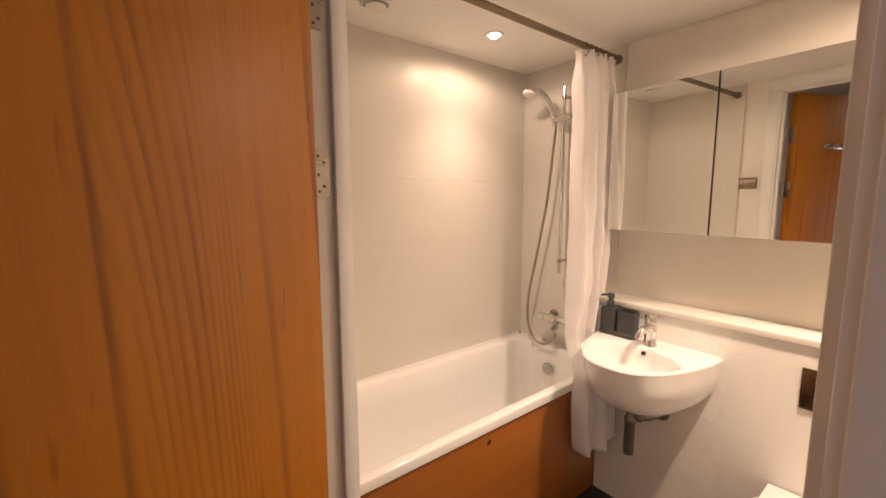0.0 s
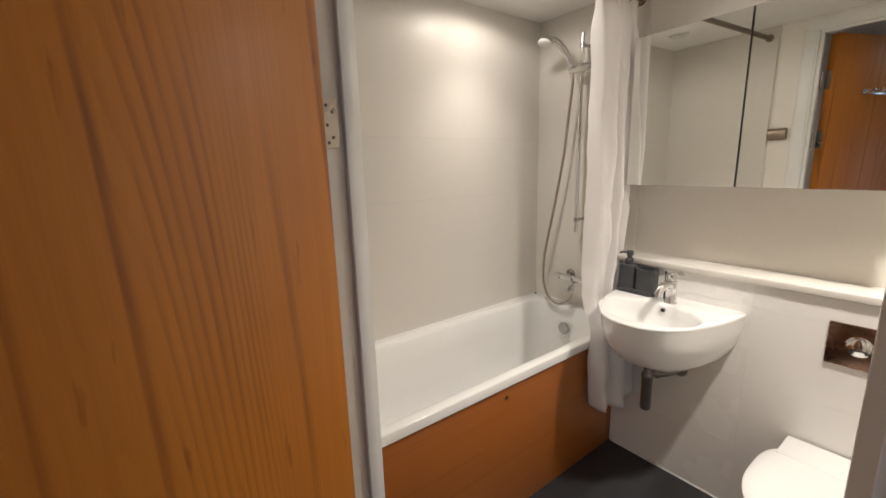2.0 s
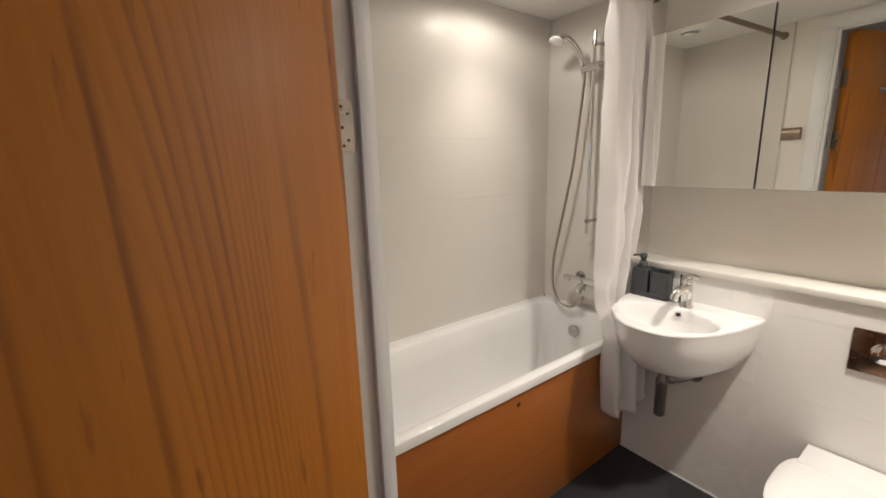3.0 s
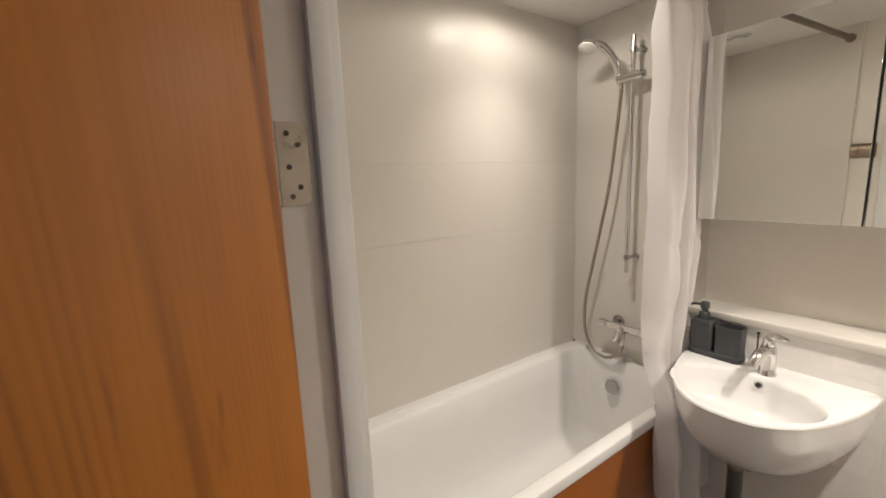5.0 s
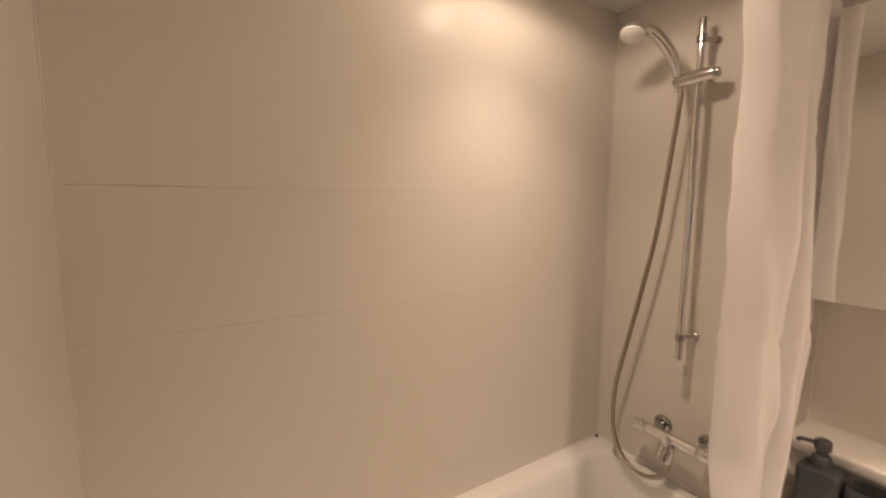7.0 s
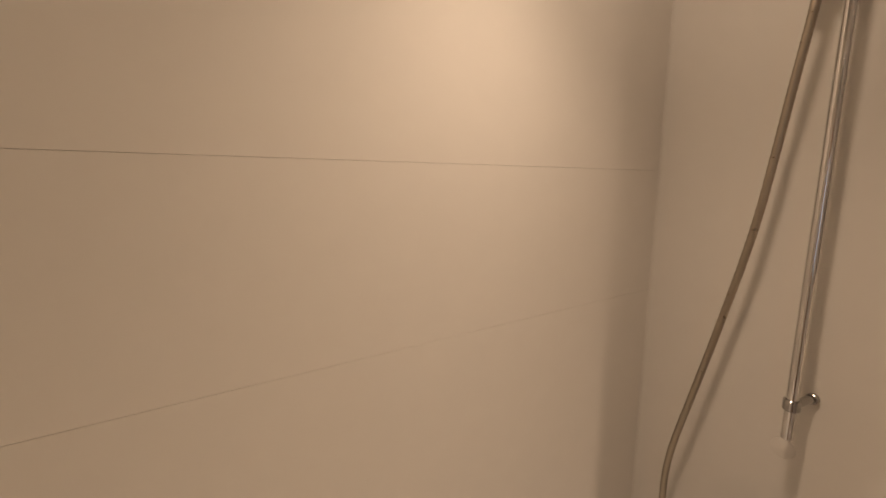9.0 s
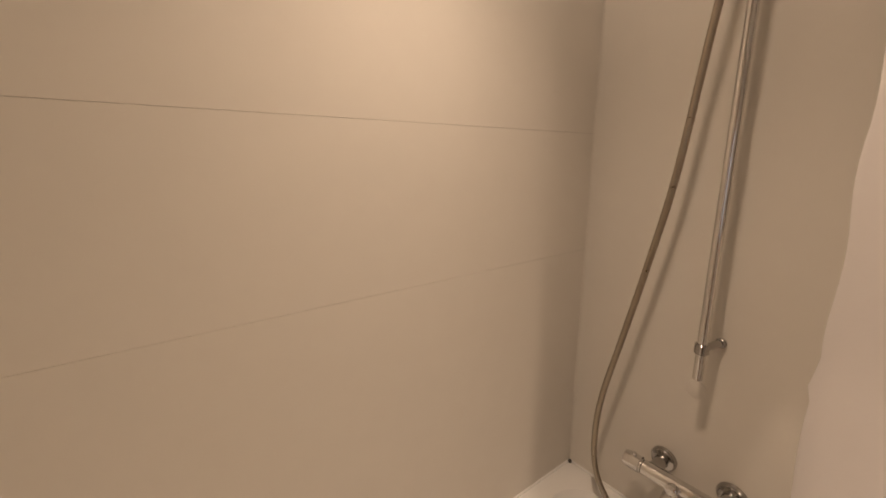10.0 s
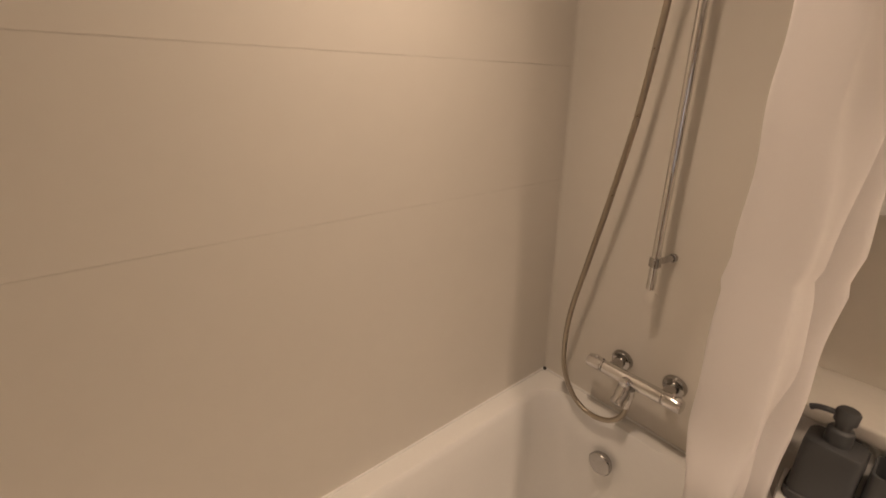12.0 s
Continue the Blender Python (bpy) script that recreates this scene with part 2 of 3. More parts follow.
def tube(points, radius, n=14, steps=8, ribs=0.0):
    """A tube along a smooth path; radius a number or a function of the share of the way."""
    path = smooth_path(points, steps)
    bm = bmesh.new()
    rings, side = [], Vector((0.31, 0.77, 0.55))
    for i, p in enumerate(path):
        d = (path[min(i + 1, len(path) - 1)] - path[max(i - 1, 0)]).normalized()
        side = (side - d * side.dot(d)).normalized()
        up = d.cross(side)
        r = radius(i / (len(path) - 1)) if callable(radius) else radius
        r *= 1 + ribs * (1 if i % 2 else -1)
        rings.append([bm.verts.new(p + r * (math.cos(2 * math.pi * k / n) * side + math.sin(2 * math.pi * k / n) * up)) for k in range(n)])
    for a, b in zip(rings, rings[1:]):
        for k in range(n):
            bm.faces.new((a[k], a[(k + 1) % n], b[(k + 1) % n], b[k]))
    bm.faces.new(rings[0][::-1])
    bm.faces.new(rings[-1])
    return bm


def loft(rings, cap_first=False, cap_last=False):
    bm = bmesh.new()
    rows = [[bm.verts.new(p) for p in ring] for ring in rings]
    n = len(rows[0])
    for a, b in zip(rows, rows[1:]):
        for k in range(n):
            bm.faces.new((a[k], a[(k + 1) % n], b[(k + 1) % n], b[k]))
    if cap_first:
        bm.faces.new(rows[0][::-1])
    if cap_last:
        bm.faces.new(rows[-1])
    return bm


def rounded(x0, x1, y0, y1, r, z, n=10):
    """A rectangle with round corners, as a ring of points; all such rings match."""
    out = []
    for cx, cy, a0 in ((x1 - r, y1 - r, 0), (x0 + r, y1 - r, 90), (x0 + r, y0 + r, 180), (x1 - r, y0 + r, 270)):
        for k in range(n + 1):
            a = radians(a0 + 90 * k / n)
            out.append((cx + r * math.cos(a), cy + r * math.sin(a), z))
    return out


def structure(name, bm, mat, label, category, smooth=False):
    return tagged(part(name, bm, mat, smooth=smooth), label, category, kind="structure")


# ---- the room ----
XS, YB, XD, XB, TOP = 2.225, 1.925, 0.703, 2.096, 2.21
XW = 0.684                             # painted face of the door wall
YS = -0.25
JL, JR, HEAD = 1.112, 0.298, 2.13      # door frame: rebate faces and head
HALL = 0.59                            # hall face of the door wall

structure("floor", box(0.56, 2.36, YS - 0.1, 2.06, -0.1, 0.0), slate, "charcoal vinyl bathroom floor", "floor")
structure("floor_hall", box(-1.3, 0.56, -2.5, 1.6, -0.1, 0.0), oak_floor, "brown laminate floor of the hall", "floor")
structure("ceiling", box(HALL, 2.36, YS - 0.1, 2.06, TOP, TOP + 0.1), ceiling_paint, "matt white bathroom ceiling", "ceiling")
structure("ceiling_hall", box(-1.3, HALL, -2.5, 1.6, 2.40, 2.5), ceiling_paint, "matt white hall ceiling", "ceiling")
wall_north = structure("wall_north", box(HALL, 2.36, YB + 0.008, YB + 0.13, 0, TOP), grout, "wall behind the bath under off-white tiles", "wall")
wall_east = structure("wall_east", box(XS + 0.008, XS + 0.14, YS - 0.1, YB + 0.008, 0, TOP), paint, "warm white bathroom wall", "wall")
structure("wall_south", box(HALL, XS + 0.008, YS - 0.1, YS, 0, TOP), paint, "plain warm white wall", "wall")
wall_west = structure("wall_west", join(
    box(HALL, XW, JL + 0.028, YB + 0.008, 0, 2.4), box(HALL, XW, YS, JR - 0.028, 0, 2.4),
    box(HALL, XW, JR - 0.028, JL + 0.028, HEAD + 0.028, 2.4)), paint, "warm white wall with a doorway", "wall")
structure("wall_hall_east", join(box(HALL, HALL + 0.08, -2.5, YS - 0.1, 0, 2.4)), paint, "plain hall wall", "wall")
structure("wall_hall_west", join(
    box(-1.3, -1.2, -2.4, -1.06, 0, 2.4), box(-1.3, -1.2, -0.42, 1.5, 0, 2.4),
    box(-1.3, -1.2, -1.06, -0.42, 0, 0.74), box(-1.3, -1.2, -1.06, -0.42, 1.76, 2.4)), paint, "hall wall with a window opening", "wall")
structure("wall_hall_north", box(-1.3, HALL, 1.5, 1.6, 0, 2.4), paint, "plain hall wall", "wall")
structure("wall_hall_south", box(-1.3, HALL, -2.5, -2.4, 0, 2.4), paint, "plain hall wall", "wall")

# boxed-in lower wall and its shelf
boxing = structure("wall_boxing", box(XB + 0.008, XS + 0.008, YS, 1.302, 0, 0.970), grout, "boxed-in lower wall behind the basin", "wall")
structure("trim_shelf", box(XB - 0.014, XS + 0.008, YS, 1.308, 0.970, 1.002, 0.007, 3), ledge_paint, "cream painted ledge along the wall", "shelf", True)
structure("baseboard", box(XB - 0.004, XB + 0.004, YS, 1.300, 0.0, 0.006, 0.002), gloss_white, "thin white sealant line at the floor", "trim")

# ---- door frame ----
frame_1 = thing("door_frame", 0.65, 0.7, 0, "white painted door frame with rebated stops", "door frame", kind="structure")
for name, y0, y1, s0, s1 in (("jamb", JL, JL + 0.028, JL - 0.015, JL), ("jamb", JR - 0.028, JR, JR, JR + 0.015)):
    part(name, box(HALL - 0.004, XW + 0.002, y0, y1, 0, HEAD + 0.028, 0.0015), gloss_white, frame_1)
    part("door_stop", box(0.644, 0.670, s0, s1, 0, HEAD, 0.002), gloss_white, frame_1)
part("head", box(HALL - 0.004, XW + 0.002, JR, JL, HEAD, HEAD + 0.028, 0.0015), gloss_white, frame_1)
part("door_stop", box(0.644, 0.670, JR + 0.015, JL - 0.015, HEAD - 0.015, HEAD, 0.002), gloss_white, frame_1)


def architrave(x0, x1, name):
    """Flat casing with a stepped edge round one side of the doorway."""
    for y0, y1 in ((JL + 0.008, JL + 0.068), (JR - 0.068, JR - 0.008)):
        part(name, box(x0, x1, y0, y1, 0, HEAD + 0.008, 0.004), gloss_white, frame_1)
    part(name, box(x0, x1, JR - 0.068, JL + 0.068, HEAD + 0.008, HEAD + 0.068, 0.004), gloss_white, frame_1)


architrave(HALL - 0.016, HALL, "architrave")
architrave(XW, XW + 0.008, "architrave")

# ---- door leaf, standing open a little short of a right angle ----
DX, DY, SWING = 0.584, 1.053, 17.0
DOOR = Matrix.Translation((DX, DY, 0)) @ Matrix.Rotation(radians(SWING), 4, "Z")
door_1 = thing("door_1", DX, DY, 0, "honey-coloured veneered door standing wide open", "door", kind="structure")


def on_door(bm):
    """Moves a mesh built against the closed origin onto the open leaf: x runs from the hinge edge, y into the leaf."""
    bmesh.ops.transform(bm, matrix=DOOR, verts=bm.verts)
    return bm


part("leaf", on_door(box(-0.80, 0, 0, 0.044, 0.008, HEAD - 0.012, 0.002)), door_wood, door_1)


def hinge(z):
    """A steel butt hinge: plate on the jamb with rounded corners, knuckle and countersunk screws."""
    h = 0.049
    ring = []
    for cx, cz, a0 in ((0.635 - 0.012, z + h - 0.012, 0), (0.598, z + h - 0.001, 90), (0.598, z - h + 0.001, 180), (0.635 - 0.012, z - h + 0.012, 270)):
        r = 0.012 if a0 in (0, 270) else 0.001
        for k in range(7):
            a = radians(a0 + 15 * k)
            ring.append((cx + r * math.cos(a), cz + r * math.sin(a)))
    plate = loft([[(x, JL + 0.0005, c) for x, c in ring], [(x, JL - 0.0022, c) for x, c in ring]], True, True)
    p = part("hinge", plate, brushed, door_1, "brushed steel hinge plate")
    k = bmesh.new()
    for z0, z1 in ((z - h, z - 0.0285), (z - 0.0275, z + 0.0265), (z + 0.0275, z + h)):
        k = join(k, rod((0.592, JL - 0.006, z0), (0.592, JL - 0.006, z1), 0.0065, 18, 0.0008))
    k = join(k, on_door(box(-0.0005, 0.002, 0.012, 0.044, z - h, z + h, 0.0005)))
    part("knuckle", k, brushed, p)
    for sx, sz in ((0.611, 0.036), (0.623, 0.023), (0.611, -0.003), (0.6225, -0.027), (0.612, -0.038)):
        part("screw", turned([(0.0034, 0), (0.0032, 0.0005), (0.0014, 0.0009), (0.0010, 0.0003)], (sx, JL - 0.0022, z + sz), (0, -1, 0), 14), dark_board, p)


for hz in (1.87, 1.531, 0.25):
    hinge(hz)

# door out of view, added so shiny parts have something brown to reflect
door_2 = thing("door_2", -1.19, 0.2, 0, "unseen honey-coloured door across the hall, added for reflections", "door", kind="structure")
part("leaf", box(-1.2, -1.165, -0.25, 0.52, 0.005, 2.05, 0.002), far_door_wood, door_2)
for ya, yb in ((-0.32, -0.255), (0.525, 0.59)):
    part("architrave", box(-1.2, -1.18, ya, yb, 0, 2.06, 0.004), gloss_white, door_2)
part("architrave", box(-1.2, -1.18, -0.32, 0.59, 2.06, 2.125, 0.004), gloss_white, door_2)

# row of pegs on the door
peg_rail = thing("hook_rail", 0.24, DY + 0.07, 1.80, "pale metal rail of coat pegs fixed to the door", "hook")
part("rail", on_door(box(-0.56, -0.24, -0.008, 0, 1.79, 1.82, 0.003)), chrome, peg_rail)
for k in range(5):
    part("peg", on_door(turned([(0.006, 0), (0.006, 0.03), (0.011, 0.034), (0.010, 0.042), (0.004, 0.045)], (-0.53 + 0.065 * k, -0.008, 1.803), (0, -1, 0.15), 16)), chrome, peg_rail)

# ---- bath ----
tub = thing("bathtub", 1.46, 1.6, 0, "white enamelled bath with rounded rim beside tiled walls", "bathtub")
X0, X1, Y0, Y1, RIM = XD - 0.009, XS + 0.007, 1.290, YB + 0.007, 0.632
shell = [
    rounded(X0 + 0.004, X1 - 0.004, Y0 + 0.004, Y1 - 0.004, 0.012, RIM - 0.040),
    rounded(X0, X1, Y0, Y1, 0.014, RIM - 0.036),
    rounded(X0, X1, Y0, Y1, 0.014, RIM - 0.010),
    rounded(X0 + 0.003, X1 - 0.003, Y0 + 0.003, Y1 - 0.003, 0.014, RIM - 0.003),
    rounded(X0 + 0.009, X1 - 0.009, Y0 + 0.009, Y1 - 0.009, 0.014, RIM),
    rounded(X0 + 0.066, X1 - 0.058, Y0 + 0.042, Y1 - 0.064, 0.085, RIM - 0.001),
    rounded(X0 + 0.070, X1 - 0.060, Y0 + 0.050, Y1 - 0.068, 0.085, RIM - 0.006),
    rounded(X0 + 0.079, X1 - 0.065, Y0 + 0.056, Y1 - 0.076, 0.085, RIM - 0.018),
    rounded(X0 + 0.105, X1 - 0.073, Y0 + 0.066, Y1 - 0.086, 0.088, RIM - 0.12),
    rounded(X0 + 0.165, X1 - 0.088, Y0 + 0.082, Y1 - 0.100, 0.095, RIM - 0.28),
    rounded(X0 + 0.215, X1 - 0.100, Y0 + 0.094, Y1 - 0.112, 0.10, RIM - 0.37),
    rounded(X0 + 0.255, X1 - 0.122, Y0 + 0.118, Y1 - 0.134, 0.10, RIM - 0.405),
    rounded(X0 + 0.310, X1 - 0.165, Y0 + 0.160, Y1 - 0.175, 0.09, RIM - 0.418),
    rounded(X0 + 0.50, X1 - 0.35, Y0 + 0.26, Y1 - 0.27, 0.04, RIM - 0.422)]
part("shell", loft(shell, False, True), acrylic, tub)
part("overflow", turned([(0.024, 0), (0.024, 0.010), (0.033, 0.012), (0.034, 0.024), (0.031, 0.028), (0.010, 0.029)], (2.157, 1.640, 0.505), (-1, 0, 0.08), 36), dark_chrome, tub, "round chrome overflow cover")
waste = part("waste", turned([(0.036, 0), (0.036, 0.003), (0.030, 0.006), (0.027, 0.004), (0.026, 0.004)], (1.93, 1.65, RIM - 0.422), (0, 0, 1), 32), chrome, tub, "chrome waste ring")
part("plug", turned([(0.022, 0), (0.023, 0.008), (0.018, 0.013), (0.006, 0.015), (0.006, 0.024), (0.003, 0.026)], (1.93, 1.65, RIM - 0.417), (0, 0, 1), 28), chrome, waste)
for fx in (1.0, 1.9):
    for fy in (1.45, 1.75):
        part("foot", rod((fx, fy, 0.0), (fx, fy, 0.195), 0.015), dull_grey, tub)
part("sealant", box(XD, XS, YB - 0.004, YB + 0.002, RIM - 0.002, RIM + 0.005, 0.0025, 3), acrylic, tub, "white sealant bead along the tiles")
for sx in (XD - 0.002, XS - 0.004):
    part("sealant", box(sx, sx + 0.006, Y0 + 0.03, YB - 0.004, RIM - 0.002, RIM + 0.005, 0.0025, 3), acrylic, tub)

part("mould_speck", turned([(0.006, 0), (0.0055, 0.002), (0.003, 0.0035), (0.001, 0.004)], (XS - 0.007, YB - 0.007, RIM + 0.0035), (-0.5, -0.5, 1), 10), dark_board, tub, "dark speck of mould in the sealant")

panel = thing("bath_panel", 1.4, 1.31, 0, "reddish cherry veneered panel under the bath", "panel")
part("board", box(XD + 0.002, XB + 0.006, 1.304, 1.322, 0.0, RIM - 0.041, 0.0015), panel_wood, panel)
part("fixing_hole", turned([(0.0095, 0), (0.0095, 0.0015), (0.0075, 0.0022), (0.006, 0.0006), (0.002, 0.0004)], (1.329, 1.304, 0.540), (0, -1, 0), 20), plate_metal, panel, "dark brown screw cap")

# ---- shower ----
valve = thing("shower_valve", XS, 1.595, 0.80, "chrome thermostatic bar valve on the tiled wall", "shower valve")
VX, VZ = 2.164, 0.802
part("bar", rod((VX, 1.525, VZ), (VX, 1.687, VZ), 0.0180, 32, 0.002), chrome, valve)
for y0, d in ((1.524, -1), (1.688, 1)):
    grip = part("control_knob", turned([(0.0165, 0), (0.0165, 0.003), (0.0195, 0.005), (0.0195, 0.034), (0.0175, 0.043), (0.012, 0.045)], (VX, y0, VZ), (0, d, 0), 24), chrome, valve, "chrome turning knob")
    part("lug", rod((VX, y0 + d * 0.022, VZ + 0.016), (VX, y0 + d * 0.022, VZ + 0.0235), 0.0055, 14), chrome, grip)
for vy in (1.525, 1.667):
    part("wall_cover", turned([(0.030, 0), (0.030, 0.005), (0.026, 0.012), (0.0155, 0.014), (0.0145, 0.030), (0.0145, 0.066)], (XS, vy, VZ + 0.006), (-1, 0, -0.08), 32), dark_chrome, valve)
spout = part("spout", turned([(0.017, 0), (0.020, 0.006), (0.020, 0.030), (0.017, 0.044), (0.0195, 0.049), (0.0195, 0.058), (0.013, 0.062)], (VX - 0.006, 1.612, VZ - 0.012), (-0.62, 0.06, -0.78), 28), chrome, valve)
part("outlet", turned([(0.012, 0), (0.012, 0.022), (0.0095, 0.024), (0.0095, 0.040)], (VX - 0.012, 1.600, VZ - 0.016), (0, 0, -1), 24), chrome, valve)
part("diverter", turned([(0.011, 0), (0.0125, 0.004), (0.0125, 0.016), (0.008, 0.019)], (VX - 0.016, 1.612, VZ + 0.004), (-1, 0, 0.1), 24), chrome, valve)

riser = thing("shower_rail", XS, 1.602, 1.07, "tall chrome riser rail with brackets", "shower rail")
RX, RY = 2.165, 1.603
part("pole", rod((RX, RY, 1.068), (RX, RY, 2.068), 0.0098, 24, 0.002), chrome, riser)
for bz in (1.137, 2.010):
    part("bracket", join(rod((RX, RY, bz - 0.011), (RX, RY, bz + 0.011), 0.0135, 24), rod((RX + 0.008, RY - 0.002, bz), (XS, RY - 0.016, bz + 0.002), 0.0075, 18), rod((XS - 0.010, RY - 0.014, bz + 0.002), (XS, RY - 0.016, bz + 0.002), 0.0105, 24, 0.002)), dark_chrome, riser)
clamp = part("slider", join(rod((RX - 0.006, RY - 0.050, 1.906), (RX - 0.022, RY + 0.060, 1.898), 0.0195, 28, 0.008), rod((RX, RY, 1.880), (RX, RY, 1.924), 0.0165, 24)), chrome, riser, "chrome sliding clamp")
part("clamp_knob", rod((RX - 0.005, RY - 0.056, 1.9065), (RX - 0.006, RY - 0.048, 1.906), 0.013, 20), dark_chrome, riser)

hand = thing("hand_shower", 2.14, 1.66, 1.93, "chrome hand shower resting in the slider", "shower head")
HX, HY = 2.143, 1.654
part("handle", tube([(HX + 0.004, HY, 1.900), (HX - 0.004, HY + 0.004, 1.945), (HX - 0.030, HY + 0.018, 1.995), (HX - 0.072, HY + 0.040, 2.038), (HX - 0.122, HY + 0.064, 2.048)], lambda s: 0.0095 + 0.0095 * math.sin(min(1, s * 1.45) * math.pi / 2) - 0.003 * s, 20), chrome, hand)
FACE = Vector((-0.42, -0.04, -0.90)).normalized()
NECK = Vector((HX - 0.124, HY + 0.066, 2.034))
part("head", turned([(0.014, -0.020), (0.024, -0.016), (0.033, -0.007), (0.036, 0.002), (0.035, 0.007), (0.010, 0.008)], NECK, FACE, 36), chrome, hand)
part("spray_plate", turned([(0.034, 0), (0.0335, 0.004), (0.028, 0.007), (0.014, 0.009), (0.003, 0.009)], NECK + FACE * 0.007, FACE, 36), frosted, hand, "pale milky spray plate")

hose = thing("shower_hose", 2.15, 1.65, 0.65, "wound metal hose hanging in a loop from the shower head", "hose")
part("tube", tube([(x - 0.004, y + 0.002, z) for x, y, z in ((2.150, 1.650, 1.902), (2.151, 1.640, 1.86), (2.155, 1.659, 1.70), (2.158, 1.688, 1.469), (2.160, 1.727, 1.27), (2.160, 1.764, 1.098), (2.160, 1.800, 0.93), (2.160, 1.809, 0.81), (2.158, 1.796, 0.72), (2.155, 1.750, 0.655), (2.152, 1.690, 0.638), (2.150, 1.635, 0.660), (2.154, 1.605, 0.700), (2.156, 1.598, 0.752))], 0.0072, 12, 26, 0.05), hose_metal, hose)
for a, b in (((2.146, 1.652, 1.890), (2.147, 1.648, 1.862)), ((2.152, 1.600, 0.764), (2.151, 1.604, 0.724))):
    part("end_nut", rod(a, b, 0.0098, 16), chrome, hose)

dish = thing("suction_hook", XS, 1.612, 1.01, "small clear plastic suction disc on the tile", "hook")
part("disc", turned([(0.021, 0), (0.020, 0.0012), (0.012, 0.002), (0.004, 0.003)], (XS, 1.622, 1.014), (-1, 0, 0), 28), tile_white, dish)

# ---- curtain ----
CY, CZ = 1.345, 2.145
pole_c = thing("curtain_rod", 1.46, CY, CZ, "dull bronzed shower curtain rod between two walls", "curtain rod")
part("pole", rod((XD + 0.002, CY, CZ), (XS - 0.002, CY, CZ), 0.0135, 24), rod_metal, pole_c)
for fx, d in ((XD + 0.001, 1), (XS - 0.001, -1)):
    part("flange", turned([(0.021, 0), (0.021, 0.008), (0.019, 0.012), (0.015, 0.014)], (fx, CY, CZ), (d, 0, 0), 28), rod_metal, pole_c)


def lerp_table(table, z):
    for (z0, *a), (z1, *b) in zip(table, table[1:]):
        if z >= z1:
            s = (z - z1) / (z0 - z1)
            s = s * s * (3 - 2 * s)
            return [q + (p - q) * s for p, q in zip(a, b)]
    return list(table[-1][1:])


# height, near edge x, far edge x, middle y, fold depth
HANG = [(2.134, 1.925, 2.190, 1.345, 0.026), (1.95, 1.935, 2.185, 1.340, 0.052), (1.30, 1.935, 2.165, 1.334, 0.060), (0.98, 1.925, 2.140, 1.334, 0.056), (0.84, 1.905, 2.105, 1.326, 0.044), (0.66, 1.855, 2.070, 1.244, 0.032), (0.45, 1.840, 2.068, 1.238, 0.040), (0.27, 1.846, 2.068, 1.232, 0.044)]


def curtain_mesh():
    bm = bmesh.new()
    across, down, folds = 170, 90, 3.1
    rows = []
    for j in range(down + 1):
        v = j / down
        row = []
        for i in range(across + 1):
            u = i / across
            hem = 0.292 + 0.060 * u + 0.010 * math.sin(9 * u) + 0.05 * max(0, 1 - u / 0.14) ** 2
            z = 2.134 - v * (2.134 - hem)
            xa, xb, yc, amp = lerp_table(HANG, z)
            ph = 2 * math.pi * folds * (u + 0.012 * math.sin(3.0 * z + 5 * u)) + 1.35
            wob = 0.22 * math.sin(2.7 * ph + 1.7 * z) + 0.12 * math.sin(5.1 * u * 6 + 3 * z)
            y = yc + amp * (math.sin(ph) + wob) * (0.86 + 0.14 * math.sin(11 * u + 2))
            x = xa + (xb - xa) * u + 0.018 * math.cos(ph) + 0.004 * math.sin(6 * z + 9 * u)
            crease = 0.010 * noise.noise((u * 8, 1.3, z * 4)) + 0.008 * noise.noise((u * 17, 4.1, z * 7)) + 0.010 * abs(noise.noise((u * 6 + z * 2.2, 9.7, z * 5 - u * 3))) + 0.007 * max(0, 1 - abs(z - 1.235 - 0.03 * u) / 0.025) + 0.009 * abs(((u * 8 + 0.35 * noise.noise((u * 3, 2.2, z * 2.5))) % 1) - 0.5) - 0.003 * max(0, 1 - abs(z - 1.72 + 0.02 * u) / 0.02)
            y -= 0.055 * u * min(1, max(0, (0.80 - z) / 0.25))
            row.append(bm.verts.new((x, y + crease, z)))
        rows.append(row)
    for a, b in zip(rows, rows[1:]):
        for k in range(across):
            bm.faces.new((a[k], a[k + 1], b[k + 1], b[k]))
    return bm


curtain = thing("shower_curtain", 2.0, 1.3, 0.27, "white cloth shower curtain drawn into tall folds", "curtain")
cloth = part("cloth", curtain_mesh(), fabric, curtain)
thick = cloth.modifiers.new("thickness", "SOLIDIFY")
thick.thickness = 0.0015
for k in range(7):
    xr = 1.938 + 0.040 * k
    loop = [(xr + 0.004 * math.sin(a * 2), CY + 0.0175 * math.cos(a), CZ - 0.012 + 0.028 * math.sin(a)) for a in [2 * math.pi * q / 16 for q in range(17)]]
    part("ring", tube(loop, 0.0024, 8, 2), rod_metal, curtain)

# ---- basin ----
basin = thing("wash_basin", 1.9, 1.02, 0.62, "white ceramic wall-hung basin with a flat tap ledge", "basin")
BY, HALF, DEEP, BZ = 1.024, 0.252, 0.428, 0.852
CX = 1.833


